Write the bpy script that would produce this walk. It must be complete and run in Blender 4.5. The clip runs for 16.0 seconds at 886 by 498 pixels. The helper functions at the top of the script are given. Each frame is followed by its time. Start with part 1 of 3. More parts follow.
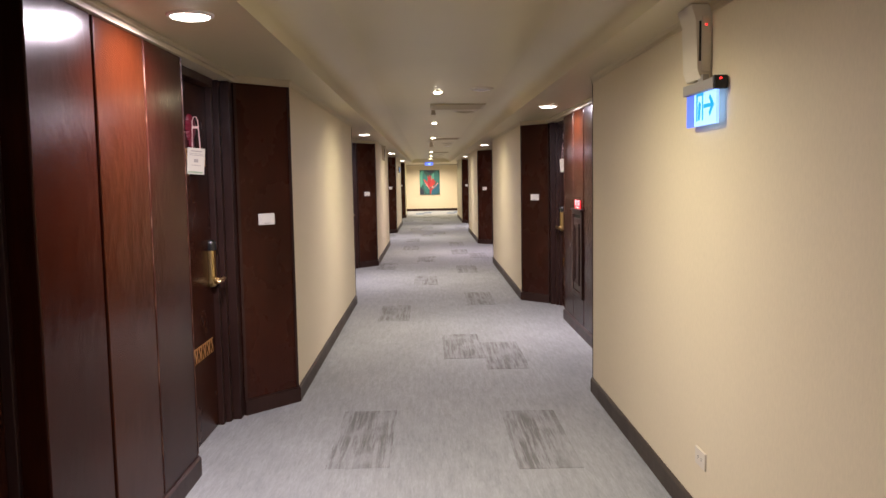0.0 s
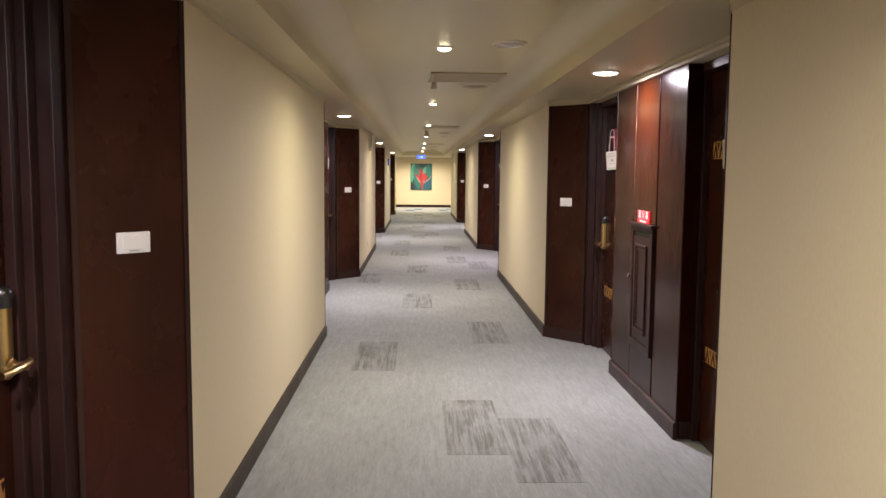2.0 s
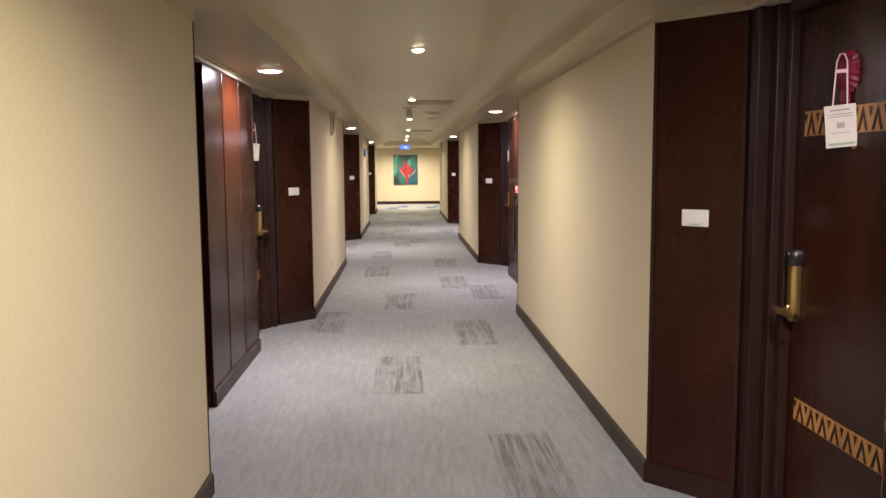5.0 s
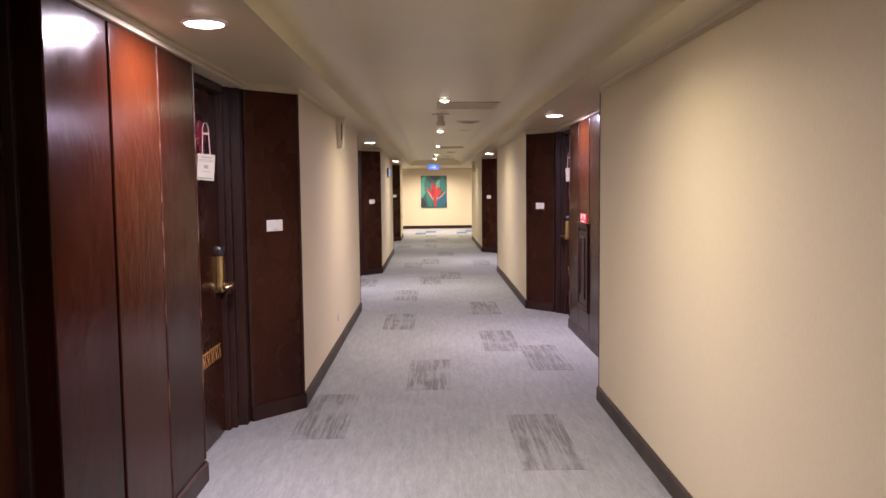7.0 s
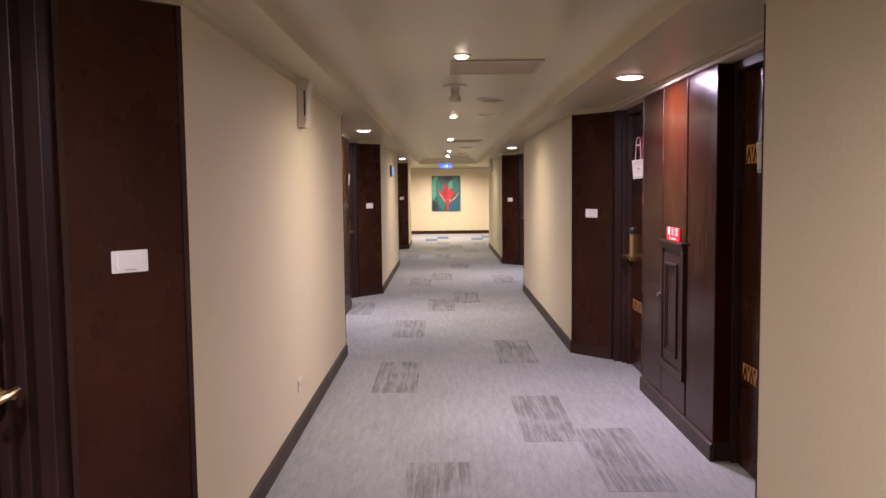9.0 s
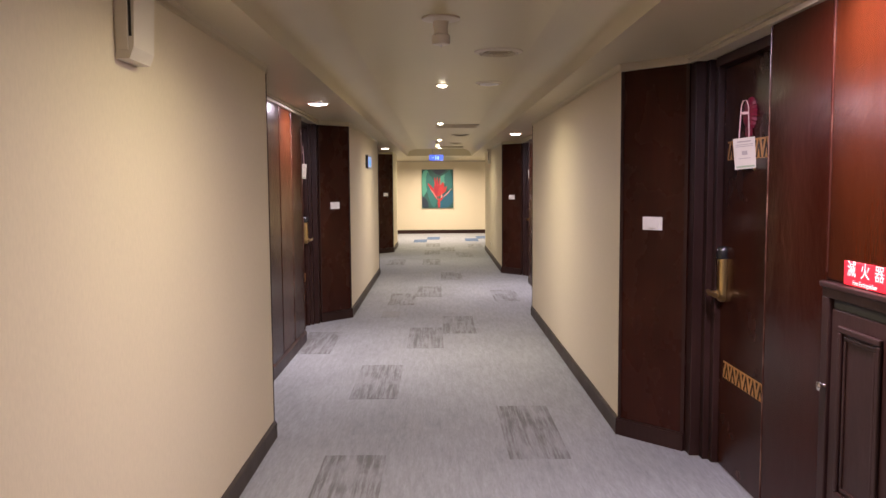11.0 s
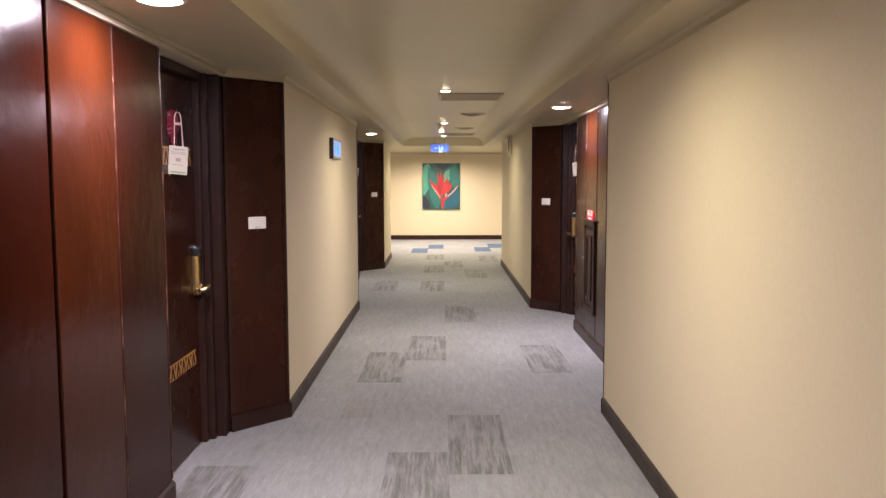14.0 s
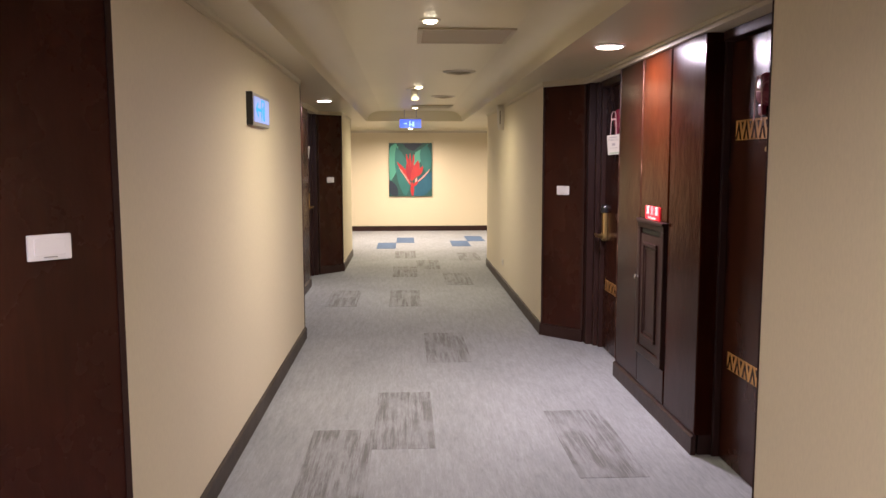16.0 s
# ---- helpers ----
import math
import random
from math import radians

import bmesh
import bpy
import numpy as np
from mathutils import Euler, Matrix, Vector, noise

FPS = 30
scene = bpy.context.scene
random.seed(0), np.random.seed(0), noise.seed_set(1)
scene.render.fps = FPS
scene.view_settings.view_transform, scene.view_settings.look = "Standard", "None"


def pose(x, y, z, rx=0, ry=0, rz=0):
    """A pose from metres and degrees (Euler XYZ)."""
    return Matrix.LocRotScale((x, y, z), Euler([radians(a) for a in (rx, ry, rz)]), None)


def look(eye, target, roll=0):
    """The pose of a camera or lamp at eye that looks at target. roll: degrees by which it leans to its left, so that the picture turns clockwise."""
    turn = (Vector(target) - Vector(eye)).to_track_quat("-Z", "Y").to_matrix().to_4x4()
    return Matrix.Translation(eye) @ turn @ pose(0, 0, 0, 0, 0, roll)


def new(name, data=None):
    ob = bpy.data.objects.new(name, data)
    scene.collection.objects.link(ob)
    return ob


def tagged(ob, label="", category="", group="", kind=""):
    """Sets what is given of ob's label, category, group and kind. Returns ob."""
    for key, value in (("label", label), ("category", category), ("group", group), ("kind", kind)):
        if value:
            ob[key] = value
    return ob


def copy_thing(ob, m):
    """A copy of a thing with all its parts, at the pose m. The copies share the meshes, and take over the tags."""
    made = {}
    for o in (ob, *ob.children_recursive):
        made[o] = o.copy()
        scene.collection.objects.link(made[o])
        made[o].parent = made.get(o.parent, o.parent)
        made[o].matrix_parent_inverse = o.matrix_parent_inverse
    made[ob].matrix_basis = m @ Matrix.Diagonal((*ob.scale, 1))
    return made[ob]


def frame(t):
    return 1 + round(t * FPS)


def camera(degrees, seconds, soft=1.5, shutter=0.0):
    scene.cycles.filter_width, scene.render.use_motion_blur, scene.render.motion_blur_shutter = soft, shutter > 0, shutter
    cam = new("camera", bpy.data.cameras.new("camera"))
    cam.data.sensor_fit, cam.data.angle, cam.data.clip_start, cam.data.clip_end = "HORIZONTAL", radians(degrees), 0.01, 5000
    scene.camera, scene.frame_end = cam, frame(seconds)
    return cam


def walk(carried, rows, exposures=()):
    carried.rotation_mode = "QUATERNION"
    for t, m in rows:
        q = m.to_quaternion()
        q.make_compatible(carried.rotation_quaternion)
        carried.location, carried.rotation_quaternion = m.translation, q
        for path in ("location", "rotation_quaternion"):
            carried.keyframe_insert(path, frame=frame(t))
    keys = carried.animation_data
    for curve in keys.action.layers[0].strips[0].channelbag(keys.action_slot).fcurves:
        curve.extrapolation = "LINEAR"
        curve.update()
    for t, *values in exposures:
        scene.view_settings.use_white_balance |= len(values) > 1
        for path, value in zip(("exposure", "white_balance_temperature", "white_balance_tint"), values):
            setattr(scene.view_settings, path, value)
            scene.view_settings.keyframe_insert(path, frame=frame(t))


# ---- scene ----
cam = camera(58.0, 16.0)
PATH = [
    (0, (-0.1, 1.247, 1.453), (-0.067, 3.239, 1.277), -1.0),
    (0.5, (-0.091, 1.817, 1.453), (-0.062, 3.807, 1.26), -0.5),
    (1, (-0.116, 2.413, 1.443), (-0.101, 4.404, 1.252), 0.6),
    (1.5, (-0.139, 2.977, 1.449), (-0.097, 4.967, 1.257), 0.2),
    (2, (-0.158, 3.563, 1.462), (-0.096, 5.553, 1.272), 0.5),
    (2.5, (-0.192, 4.128, 1.455), (-0.141, 6.117, 1.25), -0.6),
    (3, (-0.17, 4.7, 1.459), (-0.123, 6.687, 1.243), -0.1),
    (3.5, (-0.158, 5.293, 1.448), (-0.097, 7.28, 1.227), 0.3),
    (4, (-0.114, 5.929, 1.445), (-0.006, 7.913, 1.222), -0.1),
    (6.5, (-0.107, 8.921, 1.453), (-0.059, 10.914, 1.287), -0.8),
    (7, (-0.13, 9.523, 1.449), (-0.103, 11.517, 1.294), -0.6),
    (7.5, (-0.122, 10.126, 1.438), (-0.122, 12.121, 1.296), -0.7),
    (8, (-0.121, 10.771, 1.437), (-0.142, 12.766, 1.301), -0.6),
    (10.5, (-0.069, 13.839, 1.442), (-0.042, 15.831, 1.264), -0.7),
    (11, (-0.041, 14.443, 1.443), (-0.029, 16.436, 1.279), -0.4),
    (11.5, (-0.03, 15.11, 1.445), (-0.031, 17.107, 1.324), -0.2),
    (12, (-0.04, 15.71, 1.434), (-0.052, 17.707, 1.315), -0.6),
    (12.5, (-0.051, 16.296, 1.439), (-0.083, 18.289, 1.275), -0.9),
    (13, (-0.046, 16.905, 1.457), (-0.051, 18.895, 1.254), -0.5),
    (13.5, (0.0, 17.532, 1.481), (-0.001, 19.523, 1.29), 0.1),
    (14, (-0.035, 18.163, 1.476), (-0.032, 20.155, 1.3), -0.1),
    (14.5, (-0.076, 18.771, 1.471), (-0.067, 20.762, 1.281), -0.3),
    (15, (-0.152, 19.418, 1.442), (-0.109, 21.406, 1.229), -0.6),
    (15.5, (-0.142, 20.05, 1.447), (-0.039, 22.034, 1.222), -0.3),
    (16, (-0.142, 20.642, 1.449), (-0.051, 22.628, 1.232), -0.1),
]
TINTS = [(0, -0.02, 6250, 10), (0.5, -0.07, 6250, 10), (1.5, 0.06, 6300, 6), (3.5, -0.07, 6450, 3), (6.5, 0.05, 6200, 15), (7.5, -0.03, 6150, 19),
         (11, -0.12, 6200, 15), (12.5, 0.08, 6350, 9), (13, 0.10, 6300, 9), (14.5, 0.0, 6200, 15), (16, 0.01, 6150, 15)]
walk(cam, [(t, look(eye, target, roll)) for t, eye, target, roll in PATH], TINTS)

# ---- plan ----
WALL = 0.985            # inner faces of the corridor walls
PANEL_FACE = 1.27       # face of the wood panelling in the door bays
LEAF = 1.385            # face of the door leaves
BACK = 1.75             # outside of everything
SOFFIT, CEIL, PANEL_TOP = 2.095, 2.25, 2.05
EDGE = 0.765            # inner edge of the side soffits
HALF = 2.06             # half the length of a door bay
BAYS = [(-1, -3.9), (1, 0.23), (-1, 4.39), (1, 8.58), (-1, 12.68), (1, 16.87), (-1, 20.97), (1, 25.16), (-1, 29.22)]
CABINET_TOP = {0.23: 1.15, 8.58: 1.15, 16.87: 1.105, 25.16: 1.11}       # the cupboards are not set quite level
Y0, END, LEFT_END, RIGHT_END = -6.5, 37.5, 33.05, 31.75

# ---- light ----
world = bpy.data.worlds.new("world")
world.use_nodes = True
world.node_tree.nodes["Background"].inputs[0].default_value = (1.0, 0.9, 0.75, 1)
world.node_tree.nodes["Background"].inputs[1].default_value = 0.0
scene.world = world
BAY_LAMP, BAY_SIDE, BAY_COLOUR = 46.0, 15.0, (1.0, 0.845, 0.95)      # straight down, and sideways from the domed diffuser
BAY_COLOURS = {16.87: (1.0, 0.79, 0.99)}       # one newer, pinker tube
MID_LAMP, MID_SIDE, MID_COLOUR = 20.0, 7.0, (1.0, 0.89, 0.56)
LOBBY_LAMP, LOBBY_COLOUR = 58.0, (1.0, 0.83, 0.64)


# ---- materials ----
def material(name, colour, rough=0.5, metal=0.0, emit=0.0, coat=0.0, gloss=0.5):
    m = bpy.data.materials.new(name)
    m.use_nodes = True
    b = m.node_tree.nodes["Principled BSDF"]
    b.inputs["Base Color"].default_value = (*colour, 1)
    b.inputs["Roughness"].default_value = rough
    b.inputs["Metallic"].default_value = metal
    b.inputs["Coat Weight"].default_value = coat
    b.inputs["Specular IOR Level"].default_value = gloss
    b.inputs["Coat Roughness"].default_value = 0.12
    if emit:
        b.inputs["Emission Color"].default_value = (*colour, 1)
        b.inputs["Emission Strength"].default_value = emit
    return m


def node(m, kind, **values):
    n = m.node_tree.nodes.new(kind)
    for key, value in values.items():
        n.inputs[key].default_value = value
    return n


def link(m, a, b):
    m.node_tree.links.new(a, b)


def noise_of(m, scale, stretch=(1, 1, 1), detail=4.0, rough=0.55):
    co = node(m, "ShaderNodeNewGeometry")
    mp = node(m, "ShaderNodeMapping", Scale=stretch)
    link(m, co.outputs["Position"], mp.inputs["Vector"])
    n = node(m, "ShaderNodeTexNoise", Scale=scale, Detail=detail, Roughness=rough)
    link(m, mp.outputs[0], n.inputs["Vector"])
    return n.outputs["Fac"]


def ramp(m, fac, stops):
    r = node(m, "ShaderNodeValToRGB")
    el = r.color_ramp.elements
    while len(el) < len(stops):
        el.new(0.5)
    for e, (p, c) in zip(el, stops):
        e.position, e.color = p, (*c, 1)
    link(m, fac, r.inputs[0])
    return r.outputs[0]


def mix(m, fac, a, b, mode="MIX"):
    n = m.node_tree.nodes.new("ShaderNodeMix")
    n.data_type, n.blend_type = "RGBA", mode
    for sock, v in ((n.inputs[0], fac), (n.inputs[6], a), (n.inputs[7], b)):
        if isinstance(v, (int, float)):
            sock.default_value = v
        elif isinstance(v, tuple):
            sock.default_value = (*v, 1)
        else:
            link(m, v, sock)
    return n.outputs[2]


def bump(m, fac, strength, distance):
    n = node(m, "ShaderNodeBump", Strength=strength, Distance=distance)
    link(m, fac, n.inputs["Height"])
    link(m, n.outputs[0], m.node_tree.nodes["Principled BSDF"].inputs["Normal"])


def base(m, colour):
    link(m, colour, m.node_tree.nodes["Principled BSDF"].inputs["Base Color"])


def rough_of(m, fac, lo, hi):
    n = node(m, "ShaderNodeMapRange")
    n.inputs["To Min"].default_value, n.inputs["To Max"].default_value = lo, hi
    link(m, fac, n.inputs["Value"])
    link(m, n.outputs[0], m.node_tree.nodes["Principled BSDF"].inputs["Roughness"])


def plaster(name, a, b, rough, relief=0.15):
    m = material(name, a, rough)
    base(m, mix(m, noise_of(m, 1.3), a, b))
    bump(m, noise_of(m, 160, (1, 1, 1), 3), relief, 0.002)
    return m


def wallpaper():
    m = material("wallpaper", (0.66, 0.56, 0.39), 0.6)
    big = mix(m, noise_of(m, 0.9, (1, 1, 0.6)), (0.74, 0.645, 0.46), (0.68, 0.59, 0.415))
    fine = ramp(m, noise_of(m, 120, (1, 1, 0.35), 3), [(0.3, (0.94, 0.94, 0.94)), (0.7, (1, 1, 1))])
    base(m, mix(m, 1.0, big, fine, "MULTIPLY"))
    bump(m, noise_of(m, 220, (1, 1, 0.5), 2), 0.25, 0.0015)
    return m


def wood(name, a, b, c, rough, gloss, stretch=(1, 1, 0.05)):
    m = material(name, a, rough, gloss=gloss)
    grain = noise_of(m, 70, stretch, 6, 0.65)
    col = ramp(m, grain, [(0.22, a), (0.52, b), (0.84, c)])
    cloud = ramp(m, noise_of(m, 3.0, (1, 1, 0.5), 5), [(0.3, (0.62, 0.54, 0.52)), (0.7, (1.2, 1.22, 1.22))])
    scuff = ramp(m, noise_of(m, 16, (1, 1, 0.6), 5, 0.7), [(0.735, (0, 0, 0)), (0.775, (0.35, 0.35, 0.35))])
    base(m, mix(m, scuff, mix(m, 1.0, col, cloud, "MULTIPLY"), (0.16, 0.11, 0.085)))
    rough_of(m, noise_of(m, 4.0, (1, 1, 0.8), 6), rough - 0.07, rough + 0.14)
    bump(m, noise_of(m, 9, (1, 1, 0.75), 6, 0.6), 0.28, 0.008)
    return m


def carpet(name, pale, deep, streaks):
    m = material(name, pale, 0.95)
    tone = ramp(m, noise_of(m, 1.7, (1.0, 0.6, 1), 4, 0.55),
                [(0.3, tuple(v * 0.88 for v in pale)), (0.52, pale), (0.74, tuple(v * 1.08 for v in pale))])
    thread = ramp(m, noise_of(m, 95, (1, 0.14, 1), 4, 0.75), [(0.3, (0.85, 0.85, 0.86)), (0.7, (1.10, 1.10, 1.10))])
    hatch = ramp(m, noise_of(m, 30, (1, 0.13, 1), 6, 0.75), [(0.34, (0.83, 0.83, 0.82)), (0.62, (1.08, 1.08, 1.08))])
    col = mix(m, 1.0, mix(m, 1.0, tone, hatch, "MULTIPLY"), thread, "MULTIPLY")
    if streaks:
        s = ramp(m, noise_of(m, 30, (1, 0.042, 1), 7, 0.8), [(0.44, (0.06, 0.06, 0.06)), (0.56, (0.92, 0.92, 0.92))])
        worn = ramp(m, noise_of(m, 5.5, (1, 0.5, 1), 3), [(0.36, (0.25, 0.25, 0.25)), (0.54, (1, 1, 1))])
        col = mix(m, mix(m, 1.0, s, worn, "MULTIPLY"), col, deep)
    base(m, col)
    bump(m, noise_of(m, 420, (1, 0.5, 1), 2), 0.25, 0.003)
    return m


M_WALL = wallpaper()
M_CEIL = plaster("ceiling paint", (0.60, 0.525, 0.325), (0.53, 0.465, 0.285), 0.34, 0.08)
M_SOFFIT = plaster("soffit paint", (0.60, 0.525, 0.35), (0.53, 0.465, 0.305), 0.40, 0.08)
M_TRIM = plaster("cream trim paint", (0.54, 0.47, 0.34), (0.47, 0.41, 0.30), 0.5, 0.05)
M_PANEL = wood("mahogany panel", (0.0195, 0.0037, 0.0017), (0.0262, 0.0050, 0.0020), (0.0360, 0.0071, 0.0024), 0.17, 0.13)
M_MIDDLE = wood("light mahogany panel", (0.0290, 0.0060, 0.0017), (0.0365, 0.0078, 0.0021), (0.0460, 0.0106, 0.0026), 0.17, 0.17)
M_SIDE = wood("mahogany side panel", (0.0290, 0.0072, 0.0040), (0.0365, 0.0090, 0.0048), (0.0450, 0.0112, 0.0058), 0.24, 0.24)
M_LEAF = wood("door veneer", (0.0240, 0.0068, 0.0034), (0.0330, 0.0094, 0.0044), (0.0440, 0.0130, 0.0058), 0.22, 0.22)
M_FRAME = wood("dark frame paint", (0.0250, 0.0115, 0.0098), (0.0330, 0.0152, 0.0126), (0.0410, 0.0195, 0.0160), 0.36, 0.25)


def worn_lip():
    """Varnish chipped off an edge, the pale wood showing through in places."""
    m = material("worn panel edge", (0.03, 0.01, 0.006), 0.3)
    chips = ramp(m, noise_of(m, 22, (1, 1, 0.35), 6, 0.7), [(0.50, (0, 0, 0)), (0.62, (0.9, 0.9, 0.9))])
    base(m, mix(m, chips, (0.04, 0.013, 0.008), (0.20, 0.115, 0.075)))
    return m


M_WORN = worn_lip()
M_SKIRT = wood("skirting paint", (0.042, 0.032, 0.026), (0.054, 0.041, 0.033), (0.066, 0.050, 0.041), 0.5, 0.3, (0.05, 0.05, 1))
M_INLAY = wood("pale inlay veneer", (0.34, 0.17, 0.045), (0.44, 0.23, 0.07), (0.52, 0.29, 0.10), 0.35, 0.30)
M_BRASS = material("aged brass", (0.62, 0.45, 0.20), 0.28, 1.0)
M_BLACK = material("black plastic", (0.012, 0.012, 0.013), 0.25)
M_WHITE = material("white switch plastic", (0.88, 0.86, 0.85), 0.35)
M_IVORY = material("ivory plastic", (0.66, 0.60, 0.50), 0.4)
M_GREY = material("grey metal casing", (0.36, 0.34, 0.33), 0.45, 0.3)
M_CHROME = material("chrome", (0.75, 0.73, 0.70), 0.2, 1.0)
M_RED = material("crimson ribbon", (0.15, 0.005, 0.022), 0.45)
M_CORD = material("pink-white cord", (0.66, 0.46, 0.44), 0.8)
M_PAPER = material("printed paper tag", (0.54, 0.51, 0.44), 0.4)
M_INK = material("grey ink", (0.30, 0.28, 0.26), 0.7)
M_GREEN = material("green ink", (0.25, 0.33, 0.22), 0.7)
M_GRILLE = material("grille paint", (0.50, 0.43, 0.30), 0.5)
# near-black that stands for the shade inside gaps, slots and ducts
M_DARK = material("dark opening shade", (0.03, 0.028, 0.025), 0.8)
M_SIGN_RED = material("lit red sign", (0.85, 0.02, 0.035), 0.4, emit=0.55)
M_SIGN_WHITE = material("lit sign lettering", (1.0, 0.62, 0.58), 0.4, emit=0.75)
M_EXIT = material("lit exit panel", (0.30, 0.52, 1.0), 0.4, emit=1.3)
M_EXIT_DIM = material("dim exit panel", (0.36, 0.46, 1.0), 0.35, emit=0.42)
M_EXIT_SIDE = material("lit exit panel margin", (0.08, 0.16, 1.0), 0.4, emit=0.9)
M_EXIT_MARK = material("lit exit mark", (0.0, 0.36, 0.62), 0.4, emit=0.75)
M_LED = material("red led", (1.0, 0.02, 0.02), 0.4, emit=3.0)
M_BAY_GLOW = material("bay lamp diffuser", (1.0, 0.88, 0.78), 0.4, emit=14.0)
M_MID_GLOW = material("ceiling lamp reflector", (1.0, 0.86, 0.6), 0.4, emit=14.0)
M_CARPET = carpet("grey carpet", (0.275, 0.283, 0.297), (0.1, 0.1, 0.1), False)
M_TILE = carpet("charcoal streaked carpet", (0.265, 0.272, 0.285), (0.122, 0.118, 0.117), True)
M_BLUE = carpet("blue carpet", (0.062, 0.105, 0.19), (0.05, 0.08, 0.15), False)


# ---- mesh helpers ----
def box(bm, x0, x1, y0, y1, z0, z1, bevel=0.0):
    x0, x1, y0, y1, z0, z1 = min(x0, x1), max(x0, x1), min(y0, y1), max(y0, y1), min(z0, z1), max(z0, z1)
    vs = [bm.verts.new((x, y, z)) for x in (x0, x1) for y in (y0, y1) for z in (z0, z1)]
    fs = [bm.faces.new([vs[i] for i in q]) for q in
          ((0, 1, 3, 2), (4, 6, 7, 5), (0, 4, 5, 1), (2, 3, 7, 6), (0, 2, 6, 4), (1, 5, 7, 3))]
    if bevel:
        edges = list({e for f in fs for e in f.edges})
        bmesh.ops.bevel(bm, geom=edges, offset=bevel, segments=2, affect="EDGES", profile=0.5)


def prism(bm, ring, axis, a, b):
    """A ring of 2D corners pulled along an axis from a to b."""
    def at(p, h):
        return {"x": (h, p[0], p[1]), "y": (p[0], h, p[1]), "z": (p[0], p[1], h)}[axis]
    lo = [bm.verts.new(at(p, a)) for p in ring]
    hi = [bm.verts.new(at(p, b)) for p in ring]
    bm.faces.new(lo)
    bm.faces.new(hi)
    for i in range(len(ring)):
        j = (i + 1) % len(ring)
        bm.faces.new((lo[i], lo[j], hi[j], hi[i]))


def turned(bm, profile, centre, axis="z", steps=28):
    """A lathe body: rings of (radius, height) about an axis through centre."""
    cx, cy, cz = centre
    rings = []
    for r, h in profile:
        ring = []
        for k in range(steps):
            a = 2 * math.pi * k / steps
            u, v = max(r, 1e-4) * math.cos(a), max(r, 1e-4) * math.sin(a)
            ring.append(bm.verts.new({"z": (cx + u, cy + v, cz + h), "x": (cx + h, cy + u, cz + v), "y": (cx + u, cy + h, cz + v)}[axis]))
        rings.append(ring)
    for p, q in zip(rings, rings[1:]):
        for k in range(steps):
            bm.faces.new((p[k], p[(k + 1) % steps], q[(k + 1) % steps], q[k]))
    bm.faces.new(rings[0])
    bm.faces.new(rings[-1])


def tube(bm, points, radius, steps=8):
    points = [Vector(p) for p in points]
    rings = []
    for i, p in enumerate(points):
        d = (points[min(i + 1, len(points) - 1)] - points[max(i - 1, 0)]).normalized()
        u = d.orthogonal().normalized() if not rings else (last - d * last.dot(d)).normalized()
        last = u
        w = d.cross(u)
        rings.append([bm.verts.new(p + radius * (math.cos(2 * math.pi * k / steps) * u + math.sin(2 * math.pi * k / steps) * w)) for k in range(steps)])
    for p, q in zip(rings, rings[1:]):
        for k in range(steps):
            bm.faces.new((p[k], p[(k + 1) % steps], q[(k + 1) % steps], q[k]))
    bm.faces.new(rings[0])
    bm.faces.new(rings[-1])


def made(name, mat, build, parent=None, smooth=False):
    bm = bmesh.new()
    build(bm)
    bmesh.ops.recalc_face_normals(bm, faces=bm.faces)
    data = bpy.data.meshes.new(name)
    bm.to_mesh(data)
    bm.free()
    data.materials.append(mat)
    if smooth:
        data.shade_smooth()
        data.set_sharp_from_angle(angle=radians(35))
    ob = new(name, data)
    ob.parent = parent
    return ob


def boxes(name, mat, items, parent=None, bevel=0.0):
    return made(name, mat, lambda bm: [box(bm, *i, bevel) for i in items], parent)


def thing(name, label, category, group=""):
    return tagged(new(name), label, category, group)


def structure(ob, label=""):
    return tagged(ob, label, kind="structure")


def lettering(name, mat, words, size, m, parent, depth=0.0008):
    data = bpy.data.curves.new(name, "FONT")
    data.body, data.size, data.align_x, data.align_y, data.extrude = words, size, "CENTER", "CENTER", depth
    tmp = bpy.data.objects.new(name, data)
    scene.collection.objects.link(tmp)
    mesh = bpy.data.meshes.new_from_object(tmp.evaluated_get(bpy.context.evaluated_depsgraph_get()))
    bpy.data.objects.remove(tmp)
    mesh.materials.clear()
    mesh.materials.append(mat)
    ob = new(name, mesh)
    ob.parent, ob.matrix_basis = parent, m
    return ob


# ---- large structure ----
structure(boxes("floor", M_CARPET, [(-4, 4, Y0, END, -0.1, 0.0)]), "grey heathered carpet floor of a hotel corridor")


def wall_piece(name, s, y0, y1):
    structure(boxes(name, M_WALL, [(s * WALL, s * BACK, y0, y1, 0, SOFFIT + 0.3)]), "beige textured wallpaper wall")
    structure(made("baseboard", M_SKIRT, lambda bm: prism(
        bm, [(s * WALL, 0), (s * (WALL - 0.014), 0), (s * (WALL - 0.014), 0.088), (s * (WALL - 0.006), 0.1), (s * WALL, 0.1)], "y", y0 + 0.001, y1 - 0.001)), "dark brown skirting board")
    structure(made("trim", M_SOFFIT, lambda bm: prism(
        bm, [(s * (WALL - d), SOFFIT - h) for d, h in ((0.0, 0.035), (0.006, 0.035), (0.008, 0.016), (0.016, 0.001), (0.0, 0.001))], "y", y0, y1)), "cream cornice moulding")


